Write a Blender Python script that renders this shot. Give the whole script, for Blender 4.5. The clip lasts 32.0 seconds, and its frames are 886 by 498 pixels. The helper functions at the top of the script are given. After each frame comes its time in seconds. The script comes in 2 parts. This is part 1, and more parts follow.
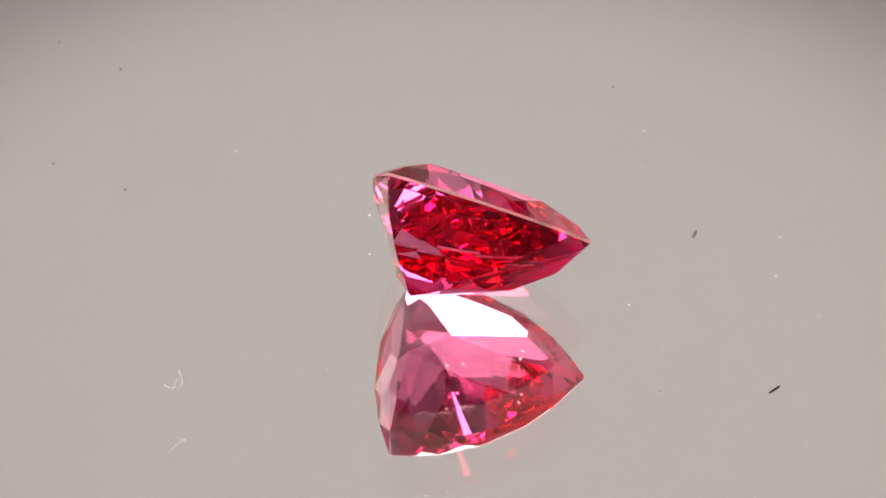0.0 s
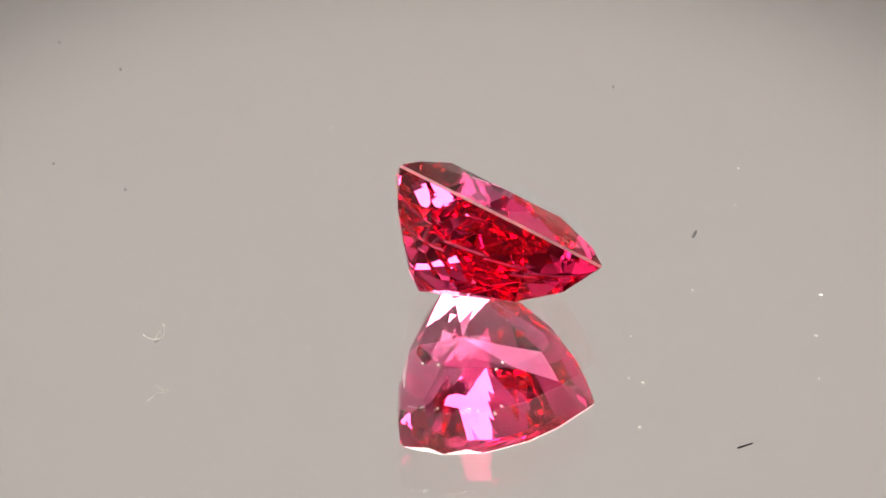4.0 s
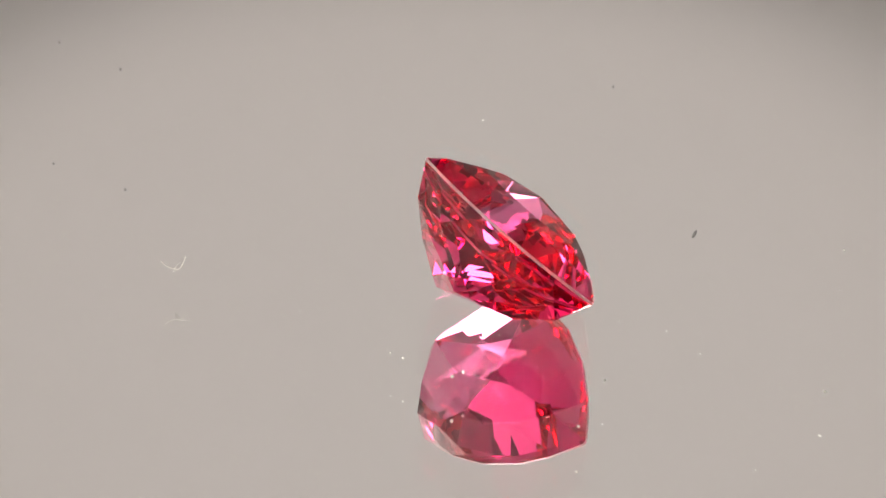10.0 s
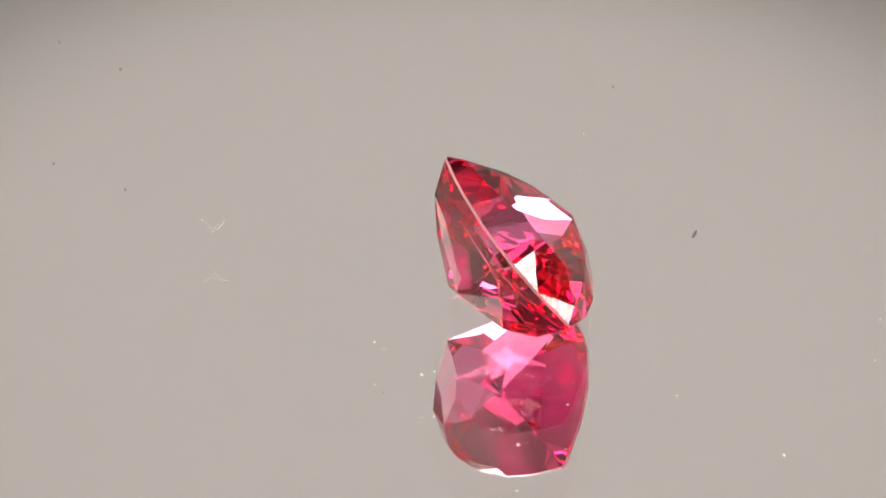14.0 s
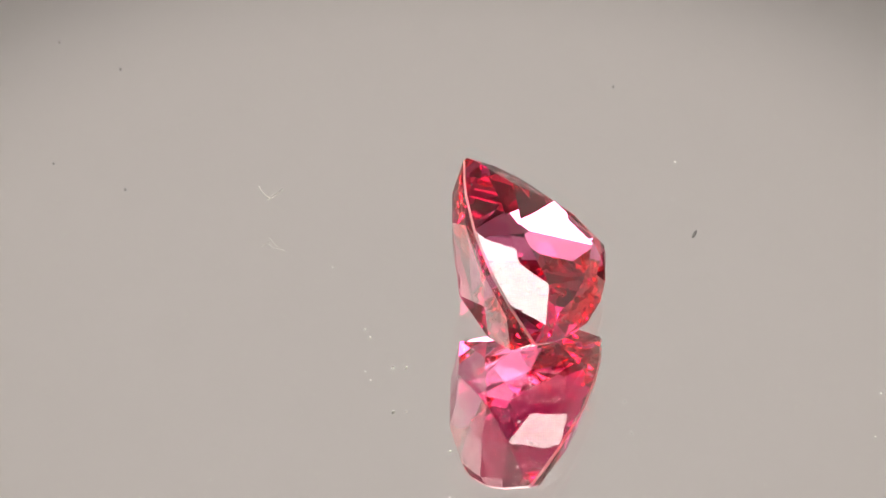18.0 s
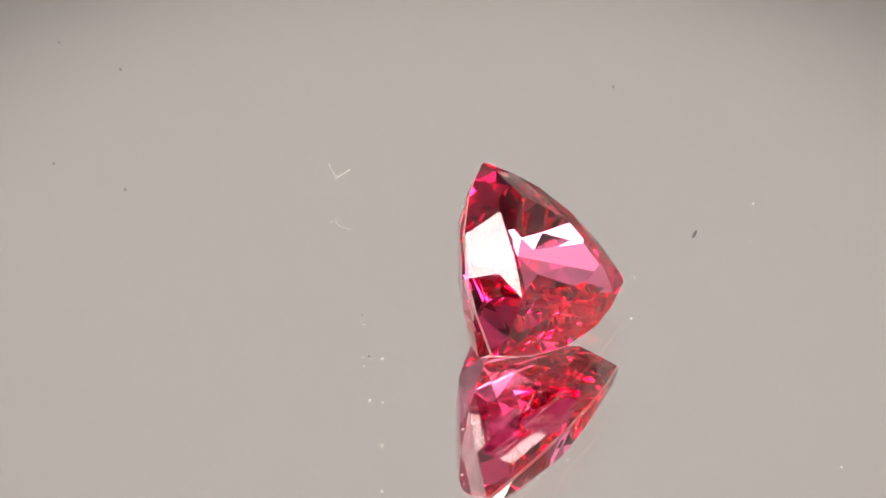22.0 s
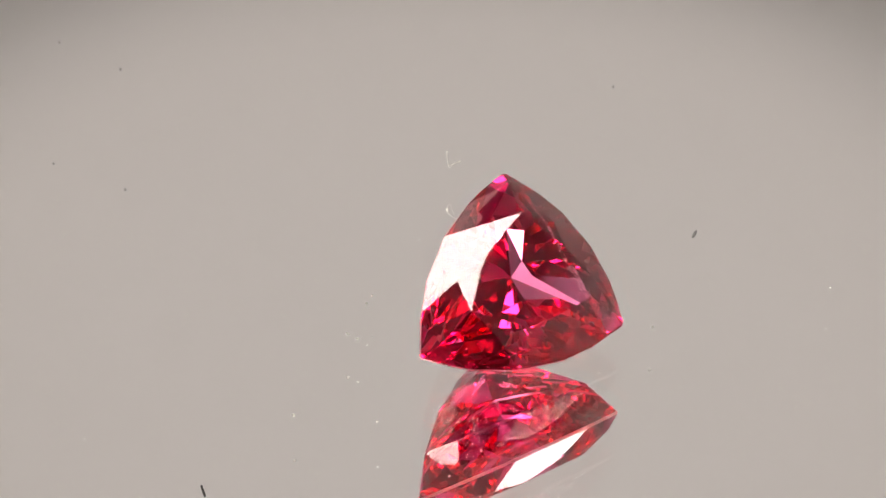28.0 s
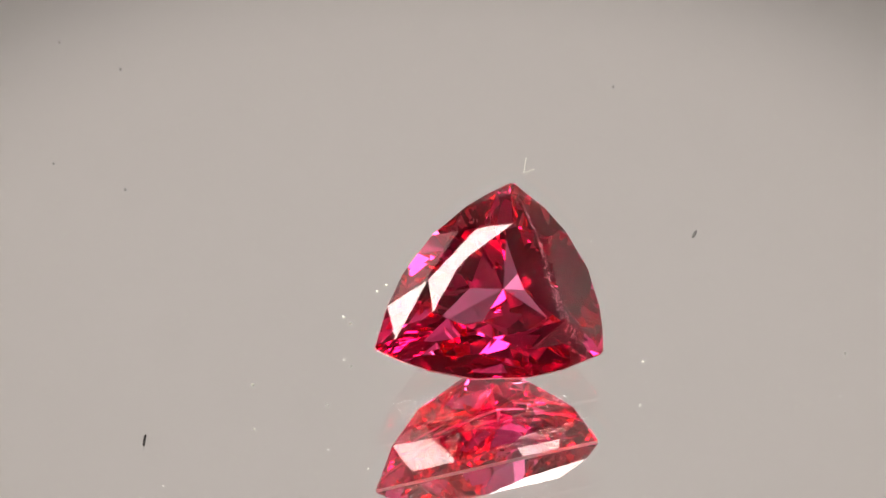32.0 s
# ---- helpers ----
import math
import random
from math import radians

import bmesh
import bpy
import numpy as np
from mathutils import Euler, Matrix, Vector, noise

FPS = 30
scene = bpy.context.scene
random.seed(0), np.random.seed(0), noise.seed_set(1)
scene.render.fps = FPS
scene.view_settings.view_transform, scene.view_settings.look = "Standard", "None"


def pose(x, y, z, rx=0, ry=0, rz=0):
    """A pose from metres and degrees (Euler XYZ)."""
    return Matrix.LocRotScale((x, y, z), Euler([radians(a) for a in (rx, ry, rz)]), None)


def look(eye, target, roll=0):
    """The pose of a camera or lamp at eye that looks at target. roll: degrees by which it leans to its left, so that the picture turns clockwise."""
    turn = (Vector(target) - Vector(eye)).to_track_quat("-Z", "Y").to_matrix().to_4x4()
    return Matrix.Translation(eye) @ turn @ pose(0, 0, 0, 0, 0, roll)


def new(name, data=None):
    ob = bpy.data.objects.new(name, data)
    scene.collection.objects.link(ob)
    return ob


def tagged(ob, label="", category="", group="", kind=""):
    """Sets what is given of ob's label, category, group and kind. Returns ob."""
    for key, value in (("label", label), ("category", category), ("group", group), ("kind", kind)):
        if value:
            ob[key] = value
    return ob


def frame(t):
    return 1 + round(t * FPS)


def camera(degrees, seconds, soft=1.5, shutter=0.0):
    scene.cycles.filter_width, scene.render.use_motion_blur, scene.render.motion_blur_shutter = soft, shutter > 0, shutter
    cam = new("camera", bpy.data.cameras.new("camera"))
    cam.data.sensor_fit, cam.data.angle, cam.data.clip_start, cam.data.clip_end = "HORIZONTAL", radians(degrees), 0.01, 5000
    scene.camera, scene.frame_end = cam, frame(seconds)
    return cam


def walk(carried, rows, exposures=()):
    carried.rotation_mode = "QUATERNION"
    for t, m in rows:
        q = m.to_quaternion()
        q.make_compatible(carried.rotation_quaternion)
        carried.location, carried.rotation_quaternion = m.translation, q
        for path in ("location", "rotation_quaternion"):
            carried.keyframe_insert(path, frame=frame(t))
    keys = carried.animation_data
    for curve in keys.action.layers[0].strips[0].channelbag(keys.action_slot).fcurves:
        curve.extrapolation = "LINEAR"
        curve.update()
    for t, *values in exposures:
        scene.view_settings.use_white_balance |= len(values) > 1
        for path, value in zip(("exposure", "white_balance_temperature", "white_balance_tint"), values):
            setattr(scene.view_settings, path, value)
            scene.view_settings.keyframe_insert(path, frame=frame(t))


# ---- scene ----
MM = 0.001
TURN = 4.1985  # degrees per second by which the turntable goes round, clockwise from above

# camera: a still macro camera, 80 mm from its target
cam = camera(20.438, 32.0)
EYE, AIM = (-0.098 * MM, -61.394 * MM, 42.202 * MM), (-0.098 * MM, 3.799 * MM, 0.0)
walk(cam, [(0.0, look(EYE, AIM, 0.541)), (32.0, look(EYE, AIM, 0.541))])

scene.cycles.max_bounces = 48
scene.cycles.transmission_bounces = 48
scene.cycles.glossy_bounces = 32
scene.cycles.transparent_max_bounces = 48

# ---- world: a dark studio ----
world = bpy.data.worlds.new("studio")
world.use_nodes = True
world.node_tree.nodes["Background"].inputs["Color"].default_value = (0.5, 0.48, 0.46, 1)
world.node_tree.nodes["Background"].inputs["Strength"].default_value = 0.05
scene.world = world


# ---- materials ----
def material(name):
    m = bpy.data.materials.new(name)
    m.use_nodes = True
    return m, m.node_tree.nodes, m.node_tree.links, m.node_tree.nodes["Principled BSDF"]


def plain(name, colour, rough=0.6, metal=0.0, grain=0.0, scale=400.0):
    m, nodes, links, b = material(name)
    b.inputs["Base Color"].default_value = (*colour, 1)
    b.inputs["Roughness"].default_value = rough
    b.inputs["Metallic"].default_value = metal
    if grain:
        tex = nodes.new("ShaderNodeTexNoise")
        tex.inputs["Scale"].default_value = scale
        tex.inputs["Detail"].default_value = 6
        co = nodes.new("ShaderNodeTexCoord")
        links.new(co.outputs["Object"], tex.inputs["Vector"])
        mix = nodes.new("ShaderNodeMix")
        mix.data_type = "RGBA"
        mix.inputs["A"].default_value = (*[c * (1 - grain) for c in colour], 1)
        mix.inputs["B"].default_value = (*[min(1, c * (1 + grain)) for c in colour], 1)
        links.new(tex.outputs["Fac"], mix.inputs["Factor"])
        links.new(mix.outputs["Result"], b.inputs["Base Color"])
        bump = nodes.new("ShaderNodeBump")
        bump.inputs["Strength"].default_value = 0.2
        bump.inputs["Distance"].default_value = 0.0002
        links.new(tex.outputs["Fac"], bump.inputs["Height"])
        links.new(bump.outputs["Normal"], b.inputs["Normal"])
    return m


def clear_glass(name, ior, rough=0.0):
    m, nodes, links, b = material(name)
    b.inputs["Base Color"].default_value = (1, 1, 1, 1)
    b.inputs["Roughness"].default_value = rough
    b.inputs["IOR"].default_value = ior
    b.inputs["Transmission Weight"].default_value = 1.0
    return m


def glow(name, colour, strength):
    m, nodes, links, b = material(name)
    b.inputs["Base Color"].default_value = (0.8, 0.8, 0.8, 1)
    b.inputs["Emission Color"].default_value = (*colour, 1)
    b.inputs["Emission Strength"].default_value = strength
    return m


STONE_IOR = 1.76
FACET = clear_glass("polished_gem_surface", STONE_IOR)
# whitish, rough base paints in the glint that a polished girdle gives
GIRDLE = clear_glass("pale_girdle", STONE_IOR, 0.35)
GIRDLE.node_tree.nodes["Principled BSDF"].inputs["Base Color"].default_value = (0.94, 0.89, 0.87, 1)
GIRDLE.node_tree.nodes["Principled BSDF"].inputs["Transmission Weight"].default_value = 0.7
PLATE = clear_glass("float_glass", 1.52)
SILVER = plain("mirror_silvering", (0.93, 0.925, 0.915), 0.0, 1.0)


def body_colour():
    """Red crystal: what passes through it is coloured, more with each pass, and fine silk in it scatters a little."""
    m, nodes, links, b = material("red_crystal")
    nodes.remove(b)
    clear = nodes.new("ShaderNodeBsdfTransparent")
    clear.inputs["Color"].default_value = (0.995, 0.50, 0.71, 1)
    silk = nodes.new("ShaderNodeBsdfTranslucent")
    silk.inputs["Color"].default_value = (0.97, 0.07, 0.27, 1)
    mix = nodes.new("ShaderNodeMixShader")
    mix.inputs[0].default_value = 0.010
    links.new(clear.outputs[0], mix.inputs[1])
    links.new(silk.outputs[0], mix.inputs[2])
    links.new(mix.outputs[0], nodes["Material Output"].inputs["Surface"])
    return m


CRYSTAL = body_colour()


def sheer(name, colour, share=0.5):
    """Thin pale stuff that lights up from both sides."""
    m, nodes, links, b = material(name)
    b.inputs["Base Color"].default_value = (*colour, 1)
    b.inputs["Roughness"].default_value = 0.6
    back = nodes.new("ShaderNodeBsdfTranslucent")
    back.inputs["Color"].default_value = (*colour, 1)
    mix = nodes.new("ShaderNodeMixShader")
    mix.inputs[0].default_value = share
    links.new(b.outputs[0], mix.inputs[1])
    links.new(back.outputs[0], mix.inputs[2])
    links.new(mix.outputs[0], nodes["Material Output"].inputs["Surface"])
    return m


DUST = sheer("pale_dust", (0.96, 0.95, 0.91), 0.82)
LINT = plain("dark_lint", (0.035, 0.022, 0.02), 0.7)
FIBRE = sheer("pale_fibre", (0.96, 0.94, 0.88), 0.75)
BRUISE = sheer("bruised_crystal", (0.82, 0.40, 0.50), 0.2)
BLACK = plain("black_plastic", (0.02, 0.02, 0.022), 0.4, grain=0.2)
DARK_SHEET = plain("dark_sheet", (0.042, 0.040, 0.039), 0.95, grain=0.2, scale=700)
GREY_WALL = plain("pale_grey_tent_fabric", (0.62, 0.61, 0.595), 0.9, grain=0.05, scale=900)
WALL = plain("white_tent_fabric", (0.70, 0.69, 0.675), 0.9, grain=0.05, scale=900)


def speck_material(pale):
    """A dark speck of sensor dust that lets part of the cloth show through."""
    m, nodes, links, b = material("sensor_dust_speck")
    b.inputs["Base Color"].default_value = (0.05, 0.046, 0.042, 1)
    b.inputs["Roughness"].default_value = 0.9
    b.inputs["Alpha"].default_value = 1 - math.sqrt(pale)
    return m


SPECK_MATS = {pale: speck_material(pale) for pale in (0.2, 0.35, 0.5, 0.75)}
PANEL = glow("led_panel", (1.0, 0.95, 0.88), 12.8)


SIDE_CLOTH = glow("side_softbox_cloth", (1.0, 0.94, 0.88), 1.0)


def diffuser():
    """Softbox cloth: a falloff painted into its emission, bright middle fading to the rim."""
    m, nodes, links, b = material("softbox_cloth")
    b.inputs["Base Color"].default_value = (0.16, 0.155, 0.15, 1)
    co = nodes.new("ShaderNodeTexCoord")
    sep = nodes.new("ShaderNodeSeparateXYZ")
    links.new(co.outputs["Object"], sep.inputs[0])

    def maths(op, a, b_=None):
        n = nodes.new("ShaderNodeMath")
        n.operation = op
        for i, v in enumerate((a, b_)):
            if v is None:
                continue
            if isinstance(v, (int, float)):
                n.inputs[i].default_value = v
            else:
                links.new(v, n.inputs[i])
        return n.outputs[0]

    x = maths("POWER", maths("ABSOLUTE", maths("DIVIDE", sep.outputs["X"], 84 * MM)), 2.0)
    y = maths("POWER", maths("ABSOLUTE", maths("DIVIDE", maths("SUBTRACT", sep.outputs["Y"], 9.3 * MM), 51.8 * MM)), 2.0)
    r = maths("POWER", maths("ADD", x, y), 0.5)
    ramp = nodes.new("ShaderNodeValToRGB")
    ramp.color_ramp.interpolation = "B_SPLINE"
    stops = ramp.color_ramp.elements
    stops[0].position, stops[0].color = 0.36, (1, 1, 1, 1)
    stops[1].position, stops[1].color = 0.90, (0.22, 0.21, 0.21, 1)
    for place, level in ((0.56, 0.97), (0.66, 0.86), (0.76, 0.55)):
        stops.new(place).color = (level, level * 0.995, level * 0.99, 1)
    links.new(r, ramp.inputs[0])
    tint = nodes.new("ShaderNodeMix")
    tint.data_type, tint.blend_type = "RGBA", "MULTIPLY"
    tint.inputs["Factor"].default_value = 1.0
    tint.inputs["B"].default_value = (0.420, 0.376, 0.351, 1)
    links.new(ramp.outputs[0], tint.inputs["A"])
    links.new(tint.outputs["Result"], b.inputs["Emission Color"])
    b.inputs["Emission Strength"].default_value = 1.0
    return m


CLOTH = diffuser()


# ---- building helpers ----
def mesh_of(name, bm, mat):
    data = bpy.data.meshes.new(name)
    bm.to_mesh(data)
    bm.free()
    data.materials.append(mat)
    return data


def part(name, bm, mat, parent, label=""):
    ob = new(name, mesh_of(name, bm, mat))
    ob.parent = parent
    return tagged(ob, label)


def thing(name, label, category, kind="", group=""):
    return tagged(new(name), label, category, group, kind)


def box(size, at=(0, 0, 0), bevel=0.0):
    bm = bmesh.new()
    bmesh.ops.create_cube(bm, size=1, matrix=Matrix.LocRotScale(at, None, size))
    if bevel:
        bmesh.ops.bevel(bm, geom=bm.edges[:], offset=bevel, segments=3, affect="EDGES", profile=0.5)
    return bm


def disc_body(radius, top, bottom, steps=128, base=True, bevel=0.0):
    """A round plate, with or without its under face."""
    bm = bmesh.new()
    rings = [(radius - bevel, top), (radius, top - bevel), (radius, bottom)] if bevel else [(radius, top), (radius, bottom)]
    made = [[bm.verts.new((r * math.cos(a), r * math.sin(a), h)) for a in (2 * math.pi * k / steps for k in range(steps))] for r, h in rings]
    bm.faces.new(made[0])
    for hi, lo in zip(made, made[1:]):
        for k in range(steps):
            bm.faces.new((hi[k], lo[k], lo[(k + 1) % steps], hi[(k + 1) % steps]))
    if base:
        bm.faces.new(made[-1][::-1])
    return bm


# ---- setting ----
def slab(name, size, at, mat, label, category):
    return tagged(new(name, mesh_of(name, box(size, at), mat)), label, category, kind="structure")


slab("wall_back", (0.54, 0.01, 0.45), (0, 0.265, 0.165), WALL, "white fabric back wall of the light tent", "wall")
slab("wall_left", (0.01, 0.52, 0.45), (-0.265, 0, 0.165), GREY_WALL, "pale grey fabric side wall of the light tent", "wall")
slab("wall_right", (0.01, 0.52, 0.45), (0.265, 0, 0.165), GREY_WALL, "pale grey fabric side wall of the light tent", "wall")
# added out of view: a dark side for the stone to reflect and refract
slab("wall_front", (0.54, 0.01, 0.45), (0, -0.265, 0.165), DARK_SHEET, "unseen dark grey sheet added behind the camera for contrast in the stone", "curtain")
slab("ceiling", (0.54, 0.54, 0.01), (0, 0, 0.395), WALL, "white fabric top of the light tent", "ceiling")
slab("floor", (0.54, 0.54, 0.03), (0, 0, -0.075), WALL, "white fabric floor of the light tent", "floor")

# ---- turntable and mirror ----
turntable = thing("turntable", "low black turntable that carries the mirror", "turntable")
part("base", disc_body(48 * MM, -14 * MM, -60 * MM, bevel=2 * MM), BLACK, turntable)
part("platter", disc_body(58 * MM, -2.3 * MM, -13.5 * MM, bevel=1 * MM), BLACK, turntable)

mirror = thing("mirror", "round glass mirror plate, silvered on its back", "mirror")
part("glass", disc_body(60 * MM, 0.0, -1.70 * MM, base=False, bevel=0.3 * MM), PLATE, mirror, "clear glass with a bevelled rim")
part("silvering", disc_body(59.9 * MM, -1.70 * MM, -1.94 * MM), SILVER, mirror, "bright silver backing")

# ---- softbox behind the turntable, seen in the mirror ----
soft_at = Vector((0, 3.7 * MM, 0)) + Vector((0, 0.843, 0.539)) * 150 * MM
softbox = thing("softbox", "warm white softbox carrying stand-in specks of sensor dust", "softbox")
softbox.matrix_world = look(soft_at, (0, 3.7 * MM, 0))
part("cloth", box((150 * MM, 110 * MM, 1 * MM), (0, 0, 0.5 * MM)), CLOTH, softbox, "glowing off-white cloth with a painted falloff to its rim")
for sx, sy, w_, h_ in ((0, 57, 158, 4), (0, -57, 158, 4), (77, 0, 4, 110), (-77, 0, 4, 110)):
    part("frame", box((w_ * MM, h_ * MM, 10 * MM), (sx * MM, sy * MM, 4 * MM), 0.6 * MM), BLACK, softbox)

part("support_arm", box((6 * MM, 4 * MM, 185 * MM), (0, 57 * MM, 101 * MM), 0.6 * MM), BLACK, softbox)

# still specks of camera sensor dust, modelled as spots set on the cloth
SENSOR_SPECKS = ((30.22, -16.71, 0.16, 0.35), (36.35, -7.96, 0.13, 0.35), (29.66, -5.63, 0.15, 0.5), (-15.56, -15.54, 0.16, 0.5), (-31.07, -17.76, 0.13, 0.75), (15.94, 2.16, 0.13, 0.75), (35.53, 9.66, 0.13, 0.75), (35.91, -19.15, 0.14, 0.5), (33.18, -6.27, 0.12, 0.75), (30.91, -11.19, 0.11, 0.75), (37.05, -10.66, 0.12, 0.75), (38.94, -16.83, 0.13, 0.75), (33.46, 4.84, 0.12, 0.75), (34.17, -18.50, 0.12, 0.75), (36.86, -6.24, 0.10, 0.75), (3.79, 20.43, 0.12, 0.75))
for x, y, r, pale in SENSOR_SPECKS:
    bm = bmesh.new()
    bmesh.ops.create_uvsphere(bm, u_segments=12, v_segments=6, radius=1, matrix=Matrix.LocRotScale(Vector((x, y, -0.02)) * MM, None, Vector((r * 0.85, r, 0.03)) * MM))
    part("sensor_speck", bm, SPECK_MATS[pale], softbox)
bm = bmesh.new()
bmesh.ops.create_uvsphere(bm, u_segments=14, v_segments=8, radius=1, matrix=Matrix.LocRotScale(Vector((-23.26, -2.01, -0.03)) * MM, Euler((0, 0, radians(-28))), Vector((0.15, 0.42, 0.05)) * MM))
part("sensor_speck", bm, SPECK_MATS[0.2], softbox, "dark speck standing in for lint on the camera sensor")

# ---- second softbox, beside the first and higher, that lights the stone through its back ----
side_softbox = thing("softbox", "plain white softbox tilted down beside the turntable", "softbox")
side_softbox.matrix_world = look((-99 * MM, 114 * MM, 134 * MM), (0, 3.7 * MM, 0))
part("cloth", box((140 * MM, 120 * MM, 1 * MM), (0, 0, 0.5 * MM)), SIDE_CLOTH, side_softbox, "glowing white diffuser cloth")
for sx, sy, w_, h_ in ((0, 62, 148, 4), (0, -62, 148, 4), (72, 0, 4, 120), (-72, 0, 4, 120)):
    part("frame", box((w_ * MM, h_ * MM, 10 * MM), (sx * MM, sy * MM, 4 * MM), 0.6 * MM), BLACK, side_softbox)
part("support_arm", box((6 * MM, 4 * MM, 308 * MM), (0, 62 * MM, 162 * MM), 0.6 * MM), BLACK, side_softbox)

# ---- LED panel overhead ----
lamp = thing("led_panel", "long bright LED panel hung overhead", "lamp")
lamp.matrix_world = pose(4.5 * MM, 22.2 * MM, 230 * MM, 0, 0, -9)
part("light_face", box((364 * MM, 82 * MM, 2 * MM), (0, 0, 1 * MM)), PANEL, lamp, "glowing white light face")
part("housing", box((372 * MM, 90 * MM, 12 * MM), (0, 0, 9 * MM), 1 * MM), BLACK, lamp)
for sx in (-120, 120):
    part("hanging_rod", box((5 * MM, 5 * MM, 146 * MM), (sx * MM, 0, 88 * MM), 0.6 * MM), BLACK, lamp)


def tube(points, radius, sides=6):
    """A thin thread along points, tapered at its ends."""
    bm = bmesh.new()
    pts = [Vector(p) for p in points]
    rings = []
    for i, p in enumerate(pts):
        d = (pts[min(i + 1, len(pts) - 1)] - pts[max(i - 1, 0)]).normalized()
        u = d.cross(Vector((0.1, 0.2, 1))).normalized()
        v = d.cross(u)
        r = radius * (0.5 if i in (0, len(pts) - 1) else 1)
        rings.append([bm.verts.new(p + (u * math.cos(a) + v * math.sin(a)) * r) for a in (2 * math.pi * k / sides for k in range(sides))])
    for a, b in zip(rings, rings[1:]):
        for k in range(sides):
            bm.faces.new((a[k], a[(k + 1) % sides], b[(k + 1) % sides], b[k]))
    bm.faces.new(rings[0][::-1])
    bm.faces.new(rings[-1])
    return bm


def smooth_line(knots, steps=8):
    """A smooth line through a few knots."""
    ks = [Vector(k) for k in knots]
    ks = [ks[0] * 2 - ks[1]] + ks + [ks[-1] * 2 - ks[-2]]
    out = []
    for a, b, c, d in zip(ks, ks[1:], ks[2:], ks[3:]):
        for i in range(steps):
            t = i / steps
            out.append(0.5 * (2 * b + (c - a) * t + (2 * a - 5 * b + 4 * c - d) * t * t + (3 * b - a - 3 * c + d) * t ** 3))
    return out + [ks[-2]]


# ---- the gemstone ----
def girdle_outline():
    """The rounded triangle of the girdle: three bowed sides with blunt corners, in millimetres."""
    corners = [Vector((3.554, -0.053)), Vector((-2.340, 3.236)), Vector((-1.074, -3.429))]
    bows, cut = (0.839, 0.848, 0.844), 0.07
    sides = []
    for i in range(3):
        a, b = corners[i], corners[(i + 1) % 3]
        d = b - a
        out = Vector((d.y, -d.x)).normalized()

        def at(t, a=a, d=d, out=out, bow=bows[i]):
            t = cut / d.length + (1 - 2 * cut / d.length) * t
            return a + d * t + out * bow * 4 * t * (1 - t)

        sides.append(at)
    return sides


GRAINS = []  # dust that lies on the stone


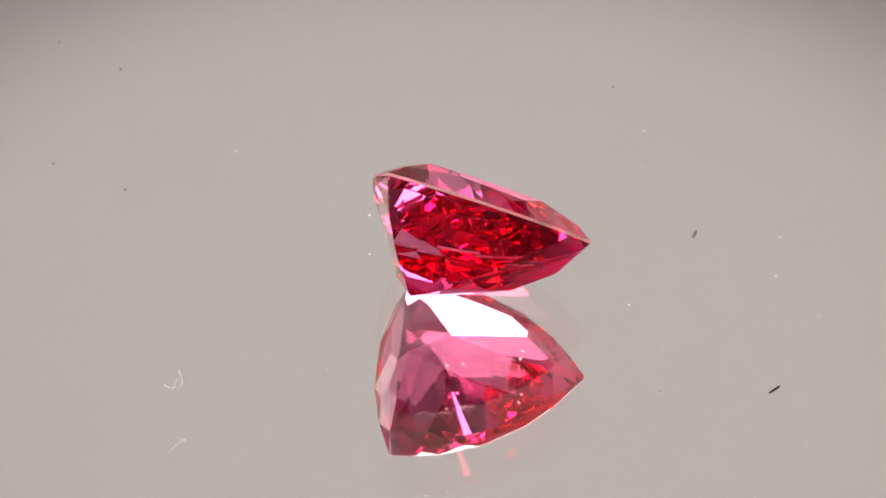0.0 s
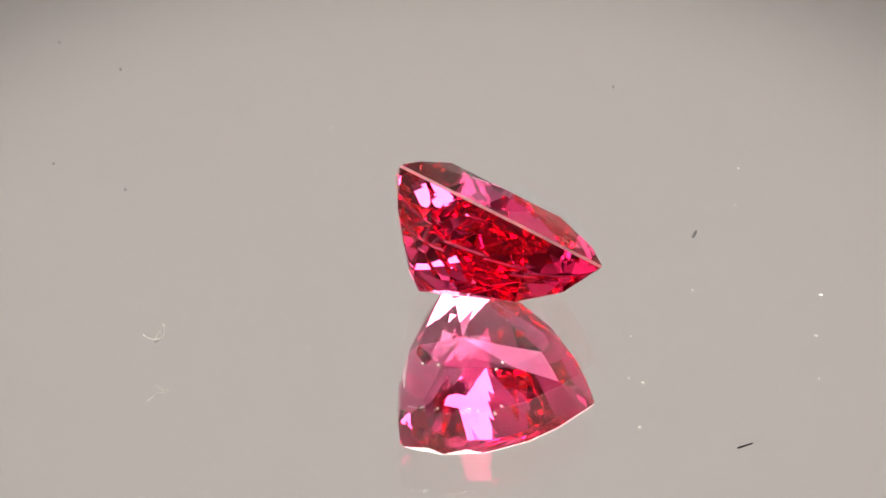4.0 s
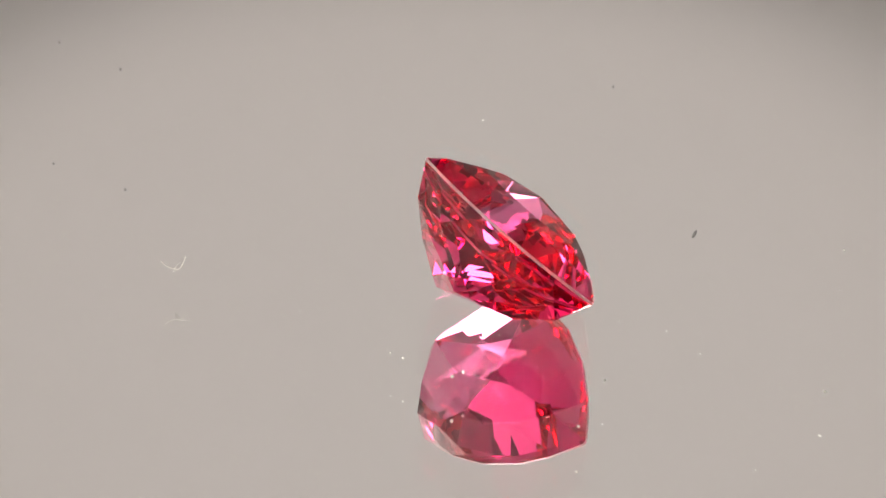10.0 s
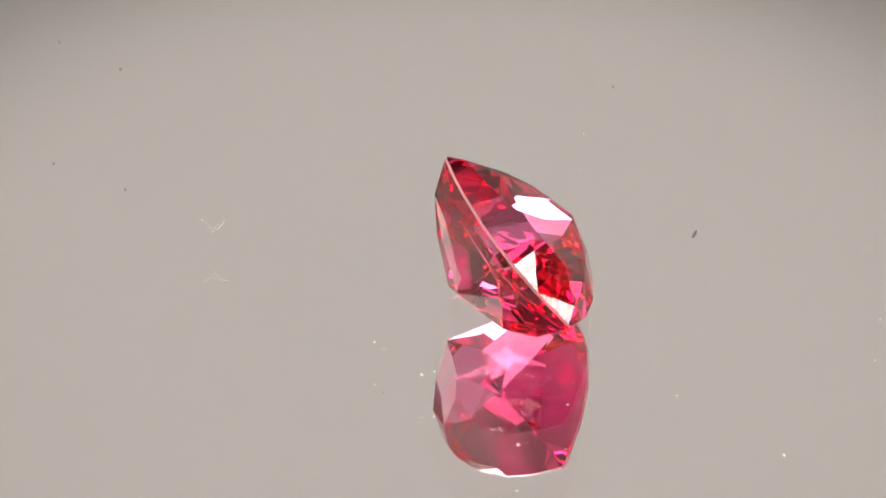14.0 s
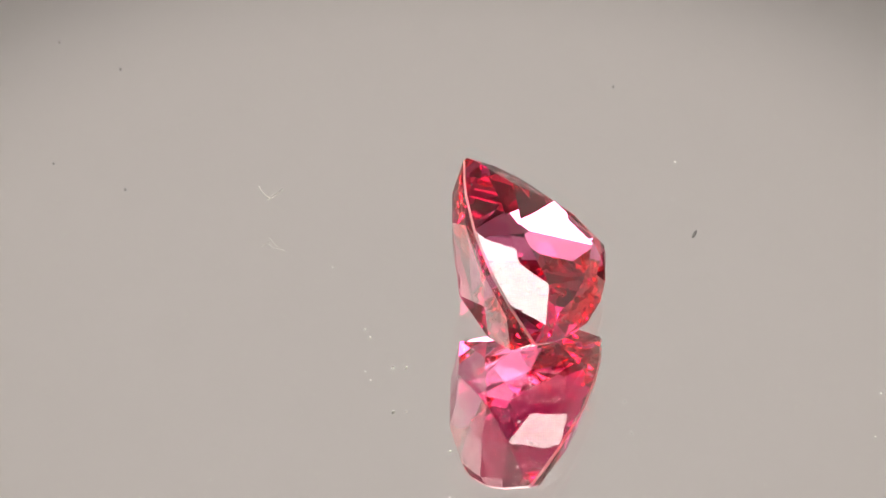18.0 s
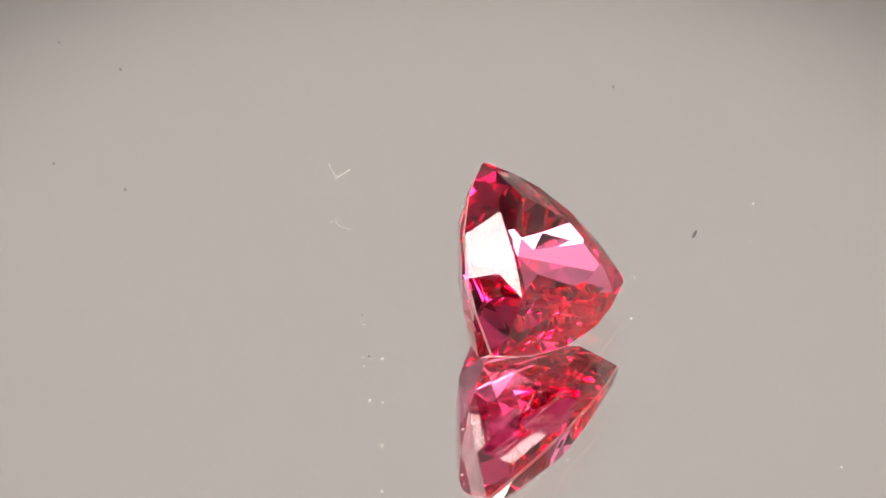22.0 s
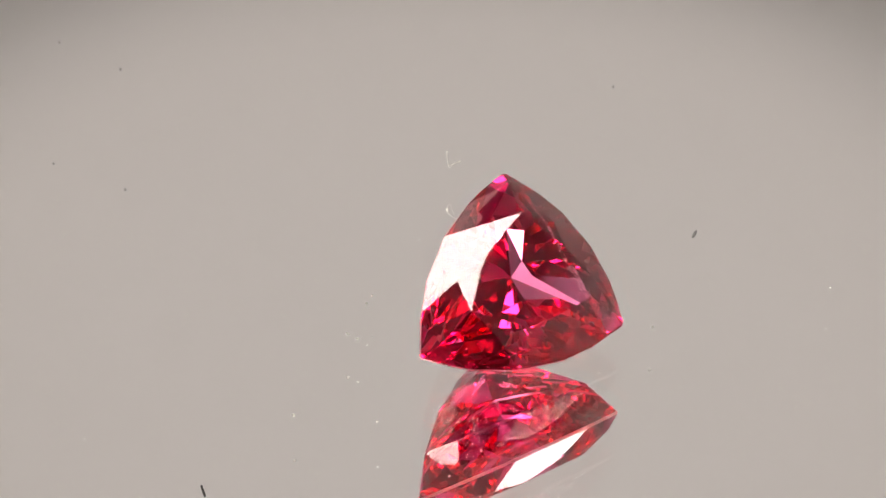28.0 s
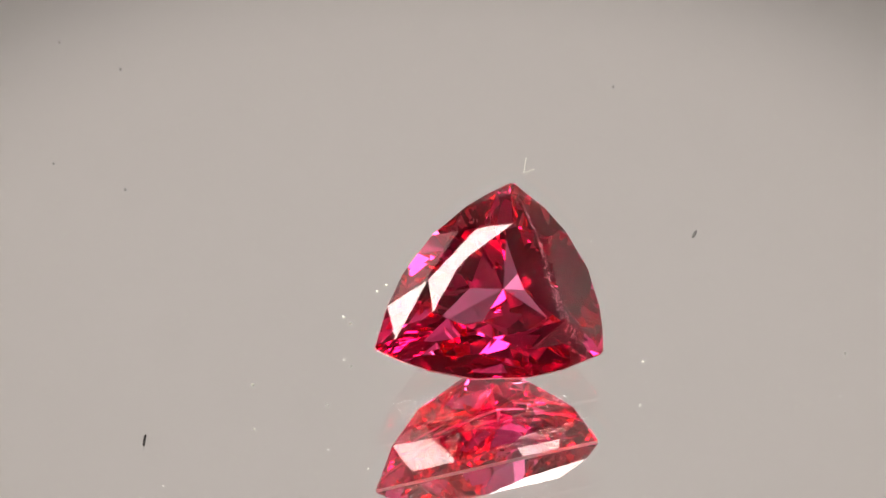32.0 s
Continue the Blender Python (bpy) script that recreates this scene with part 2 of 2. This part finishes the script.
def build_gem():
    turn = Matrix(((-0.6547, 0.7014, 0.2818), (-0.4601, -0.6655, 0.5877), (0.5998, 0.2552, 0.7584)))
    centre = Vector((0.0, 0.0, 2.161))
    sides = girdle_outline()
    culet = Vector((0.71, -0.52))
    half = 0.045
    points = []

    def ring(steps, scale, height, about=Vector((0, 0)), uneven=None):
        """A ring of corners inside the girdle's outline; uneven: how far the cutter missed the even scale, corner by corner."""
        for i, at in enumerate(sides):
            for j, t in enumerate(steps):
                p = about + (at(t) - about) * (scale + (uneven[i][j] if uneven else 0))
                points.append(Vector((p.x, p.y, height)))

    cuts = (0, 0.11, 0.22, 0.43, 0.66, 0.82, 1)
    ring(cuts, 1.0, half)
    ring(cuts, 1.0, -half)
    # table, then the shoulders of the crown's mains and the outer tips of its three corner kites
    table = [Vector((1.04 * x, 1.04 * y, 0.79)) for x, y in ((1.93, -0.08), (0.65, 1.08), (0.23, 1.32), (-1.10, 1.79), (-1.48, 0.05), (-1.10, -0.84), (-0.53, -1.94), (0.96, -1.35))]
    points += table
    first = [Vector((*(at(0.245) * 0.70), 0.647)) for at in sides]
    last = [Vector((*(at(0.70) * 0.735), 0.565)) for at in sides]
    points += first + last
    for at in sides:
        tip = at(0) * 0.87
        points.append(Vector((tip.x, tip.y, 0.40)))
    # pavilion: steep breaks under the girdle, three corner breaks, rings along the sides and the culet
    ring((0.15, 0.36, 0.64, 0.85), 0.971, -0.32, culet)
    corner_breaks = [Vector((3.0, -0.10, -1.118)), Vector((-1.97, 2.525, -1.195)), Vector((-0.731, -2.893, -1.172))]
    points += corner_breaks
    ring((0.212, 0.788), 0.82, -1.15, culet, ((0, -0.027), (0.009, 0), (-0.06, -0.051)))
    ring((0.168, 0.832), 0.596, -1.885, culet, ((-0.033, -0.018), (0, 0), (-0.079, -0.049)))
    ring((0.465, 0.535), 0.515, -2.016, culet, ((0, 0), (0, 0), (-0.047, -0.054)))
    ring((0.31, 0.69), 0.26, -2.700, culet, ((-0.052, 0.055), (0.095, 0), (-0.022, 0)))
    for corner, k in zip(corner_breaks, (0.589, 0.706, 0.55)):
        p = culet + (corner.xy - culet) * k
        points.append(Vector((p.x, p.y, -2.1)))
    points.append(Vector((culet.x, culet.y, -3.144)))
    centre.z = -min((turn @ p).z for p in points)

    gem = thing("gemstone", "raspberry red faceted triangular gemstone leaning on the mirror", "gemstone")
    hull = bmesh.new()
    for p in points:
        hull.verts.new(p)
    bmesh.ops.convex_hull(hull, input=hull.verts[:])
    bmesh.ops.dissolve_limit(hull, angle_limit=radians(1.5), verts=hull.verts[:], edges=hull.edges[:])
    groups = {"table_facet": [], "crown": [], "girdle": [], "pavilion": []}
    for f in hull.faces:
        f.normal_update()
        hs = [v.co.z for v in f.verts]
        key = "table_facet" if min(hs) > 0.75 else "girdle" if max(hs) < 0.1 and min(hs) > -0.1 else "crown" if sum(hs) > 0 else "pavilion"
        groups[key].append(([v.co.copy() for v in f.verts], f.normal.copy()))
    labels = {"table_facet": "large flat polished table", "crown": "pale pink crown facets", "girdle": "thin girdle with its bright glint painted in white", "pavilion": "deep red pavilion facets"}
    for key, faces in groups.items():
        bm = bmesh.new()
        for co, normal in faces:
            vs = [bm.verts.new((turn @ c + centre) * MM) for c in co]
            f = bm.faces.new(vs)
            f.normal_update()
            if f.normal.dot(turn @ normal) < 0:
                f.normal_flip()
        bmesh.ops.remove_doubles(bm, verts=bm.verts[:], dist=1e-7)
        part(key, bm, GIRDLE if key == "girdle" else FACET, gem, labels[key])
    planes = [(n, n.dot(co[0])) for faces in groups.values() for co, n in faces]

    def settle(p, lift):
        """The point brought down onto the facet over it."""
        n, d = max(planes, key=lambda q: q[0].dot(p) - q[1])
        return p - n * (n.dot(p) - d - lift), n

    # a worn line along one edge of the table: bruises and short scratches
    rng = random.Random(11)
    line = smooth_line([(2.75, -0.42, 0.42), (1.65, -0.97, 0.73), (0.63, -1.35, 0.79), (-0.10, -1.74, 0.79), (-0.78, -2.21, 0.62), (-0.98, -2.87, 0.29)], 10)
    worn = bmesh.new()
    for _ in range(300):
        u = rng.random() ** 0.8
        p = line[min(len(line) - 1, int(u * len(line)))].copy()
        spread = 0.02 + 0.10 * u
        p += Vector((rng.gauss(0, spread), rng.gauss(0, spread), 0))
        p, n = settle(p, 0.002)
        along = (Vector((rng.gauss(0, 1), rng.gauss(0, 1), 0)) + Vector((-1.0, -0.7, 0)) * rng.random()).normalized()
        along = (along - n * along.dot(n)).normalized()
        side = n.cross(along)
        long, wide = rng.choice((0.012, 0.018, 0.018, 0.05)), rng.uniform(0.004, 0.012)
        vs = [worn.verts.new((turn @ (p + along * x * long + side * y * wide) + centre) * MM) for x, y in ((-1, -0.4), (0.2, -1), (1, 0.3), (-0.3, 1))]
        worn.faces.new(vs)
    part("worn_edge", worn, BRUISE, gem, "pale bruises and scratches along one table edge")
    for _ in range(70):
        a, q = rng.uniform(0, 2 * math.pi), rng.uniform(-1.0, 0.9)
        p = Vector((math.cos(a) * 4, math.sin(a) * 4, q * 2.5 - 0.5)) * rng.uniform(0.9, 1.0)
        k = min((d / n.dot(p) for n, d in planes if n.dot(p) > 1e-6))
        GRAINS.append((turn @ (p * k) + centre, rng.choice((0.006, 0.008, 0.008, 0.011, 0.016))))
    mid = Vector((0, 0, -0.6))
    for v in hull.verts:
        v.co = (turn @ (mid + (v.co - mid) * 0.988) + centre) * MM
    part("body", hull, CRYSTAL, gem, "clear raspberry red crystal inside the facets")
    return gem


gem = build_gem()
GEM_AT = (0.628, 2.580)


# ---- dust, a fibre and a dark sliver on the mirror ----
SPECKS = ((-2.50, 5.76, 4), (2.22, -2.14, 4), (6.50, -1.52, 4), (-7.05, 9.71, 3), (10.22, -6.11, 2), (5.60, 0.75, 3), (-3.45, -2.76, 2.5), (2.29, -1.77, 5), (0.53, -2.46, 3),
          (0.08, -2.50, 3), (6.73, 11.34, 3), (5.39, 3.97, 2.5), (6.83, 3.72, 2.5), (10.65, 4.65, 3), (1.82, 0.37, 2.5), (3.99, 3.42, 2.5))


def flake(bm, at, r, rng):
    """A hollow crumb of dust, open below, so that light shows through it from both sides."""
    m = Matrix.LocRotScale(at * MM, Euler([rng.uniform(0, 3) for _ in range(3)]), Vector((r * rng.uniform(0.8, 1.5), r, r * 0.8)) * MM)
    made = bmesh.ops.create_icosphere(bm, subdivisions=1, radius=1, matrix=m)["verts"]
    faces = {f for v in made for f in v.link_faces}
    bmesh.ops.delete(bm, geom=[f for f in faces if f.calc_center_median().z < (at.z - 0.15 * r) * MM], context="FACES")


def build_dust():
    """Pale grains of dust, some of two or three lumps, lying on the glass."""
    rng = random.Random(4)
    bm = bmesh.new()
    grains = list(SPECKS)
    for _ in range(60):
        a, r = rng.uniform(0, 2 * math.pi), 15 * math.sqrt(rng.random())
        grains.append((r * math.cos(a), r * math.sin(a) + 0.5, rng.choice((1.0, 1.0, 1.3, 1.8))))
    for x, y, size in grains:
        for _ in range(1 if size < 3 else rng.randint(2, 3)):
            r = size * 0.0165 * rng.uniform(0.5, 0.9)
            flake(bm, Vector((x + rng.uniform(-1, 1) * size * 0.009, y + rng.uniform(-1, 1) * size * 0.006, r * 0.2)), r, rng)
    for at, r in GRAINS:
        flake(bm, at + Vector((*GEM_AT, 0)), r, rng)
    ob = new("dust", mesh_of("dust", bm, DUST))
    return tagged(ob, "pale grains of dust scattered on the mirror glass and stone", "dust", kind="stuff")


dust = build_dust()

fibre = thing("fibre", "short curled pale textile fibre on the mirror", "fibre")
FIBRE_AT = (-7.9, -3.9)
strand = [(-0.172, -0.310, 0.424), (-0.05, -0.245, 0.29), (0.082, -0.136, 0.206), (0.20, -0.07, 0.205), (0.295, -0.011, 0.225), (0.275, 0.17, 0.32), (0.193, 0.360, 0.437)]
part("thread", tube([p * MM for p in smooth_line(strand)], 0.0110 * MM), FIBRE, fibre)
loop = [(0.25, -0.04, 0.21), (0.13, -0.10, 0.09), (0.05, -0.06, 0.008), (0.07, 0.03, 0.16), (0.119, 0.123, 0.288), (0.165, 0.16, 0.30)]
part("thread", tube([p * MM for p in smooth_line(loop)], 0.0080 * MM), FIBRE, fibre)
for x, y, h in (strand[0], strand[-1]):
    bm = bmesh.new()
    bmesh.ops.create_icosphere(bm, subdivisions=2, radius=0.028 * MM, matrix=Matrix.Translation(Vector((x, y, h)) * MM))
    part("knot", bm, FIBRE, fibre)

# a dark flaw in the silvering, seen through the glass
bm = tube([Vector(p) * MM for p in smooth_line([(9.57, -2.68, -1.685), (9.69, -2.57, -1.68), (9.82, -2.44, -1.68), (9.95, -2.31, -1.685)], 4)], 0.034 * MM)
part("flaw", bm, LINT, mirror, "dark brown sliver trapped under the glass")
for x, y in ((10.04, -2.21), (10.12, -2.09)):
    bm = bmesh.new()
    bmesh.ops.create_icosphere(bm, subdivisions=1, radius=0.016 * MM, matrix=Matrix.Translation(Vector((x, y, -1.685)) * MM))
    part("flaw", bm, LINT, mirror, "dark crumb trapped under the glass")


# ---- what turns with the table ----
def turned(t, x=0.0, y=0.0):
    a = -radians(TURN * t)
    return pose((x * math.cos(a) - y * math.sin(a)) * MM, (x * math.sin(a) + y * math.cos(a)) * MM, 0, 0, 0, -TURN * t)


def motions():
    for ob, x, y in [(gem, *GEM_AT), (mirror, 0, 0), (dust, 0, 0), (fibre, *FIBRE_AT)]:
        walk(ob, [(float(t), turned(t, x, y)) for t in range(0, 33)])


motions()
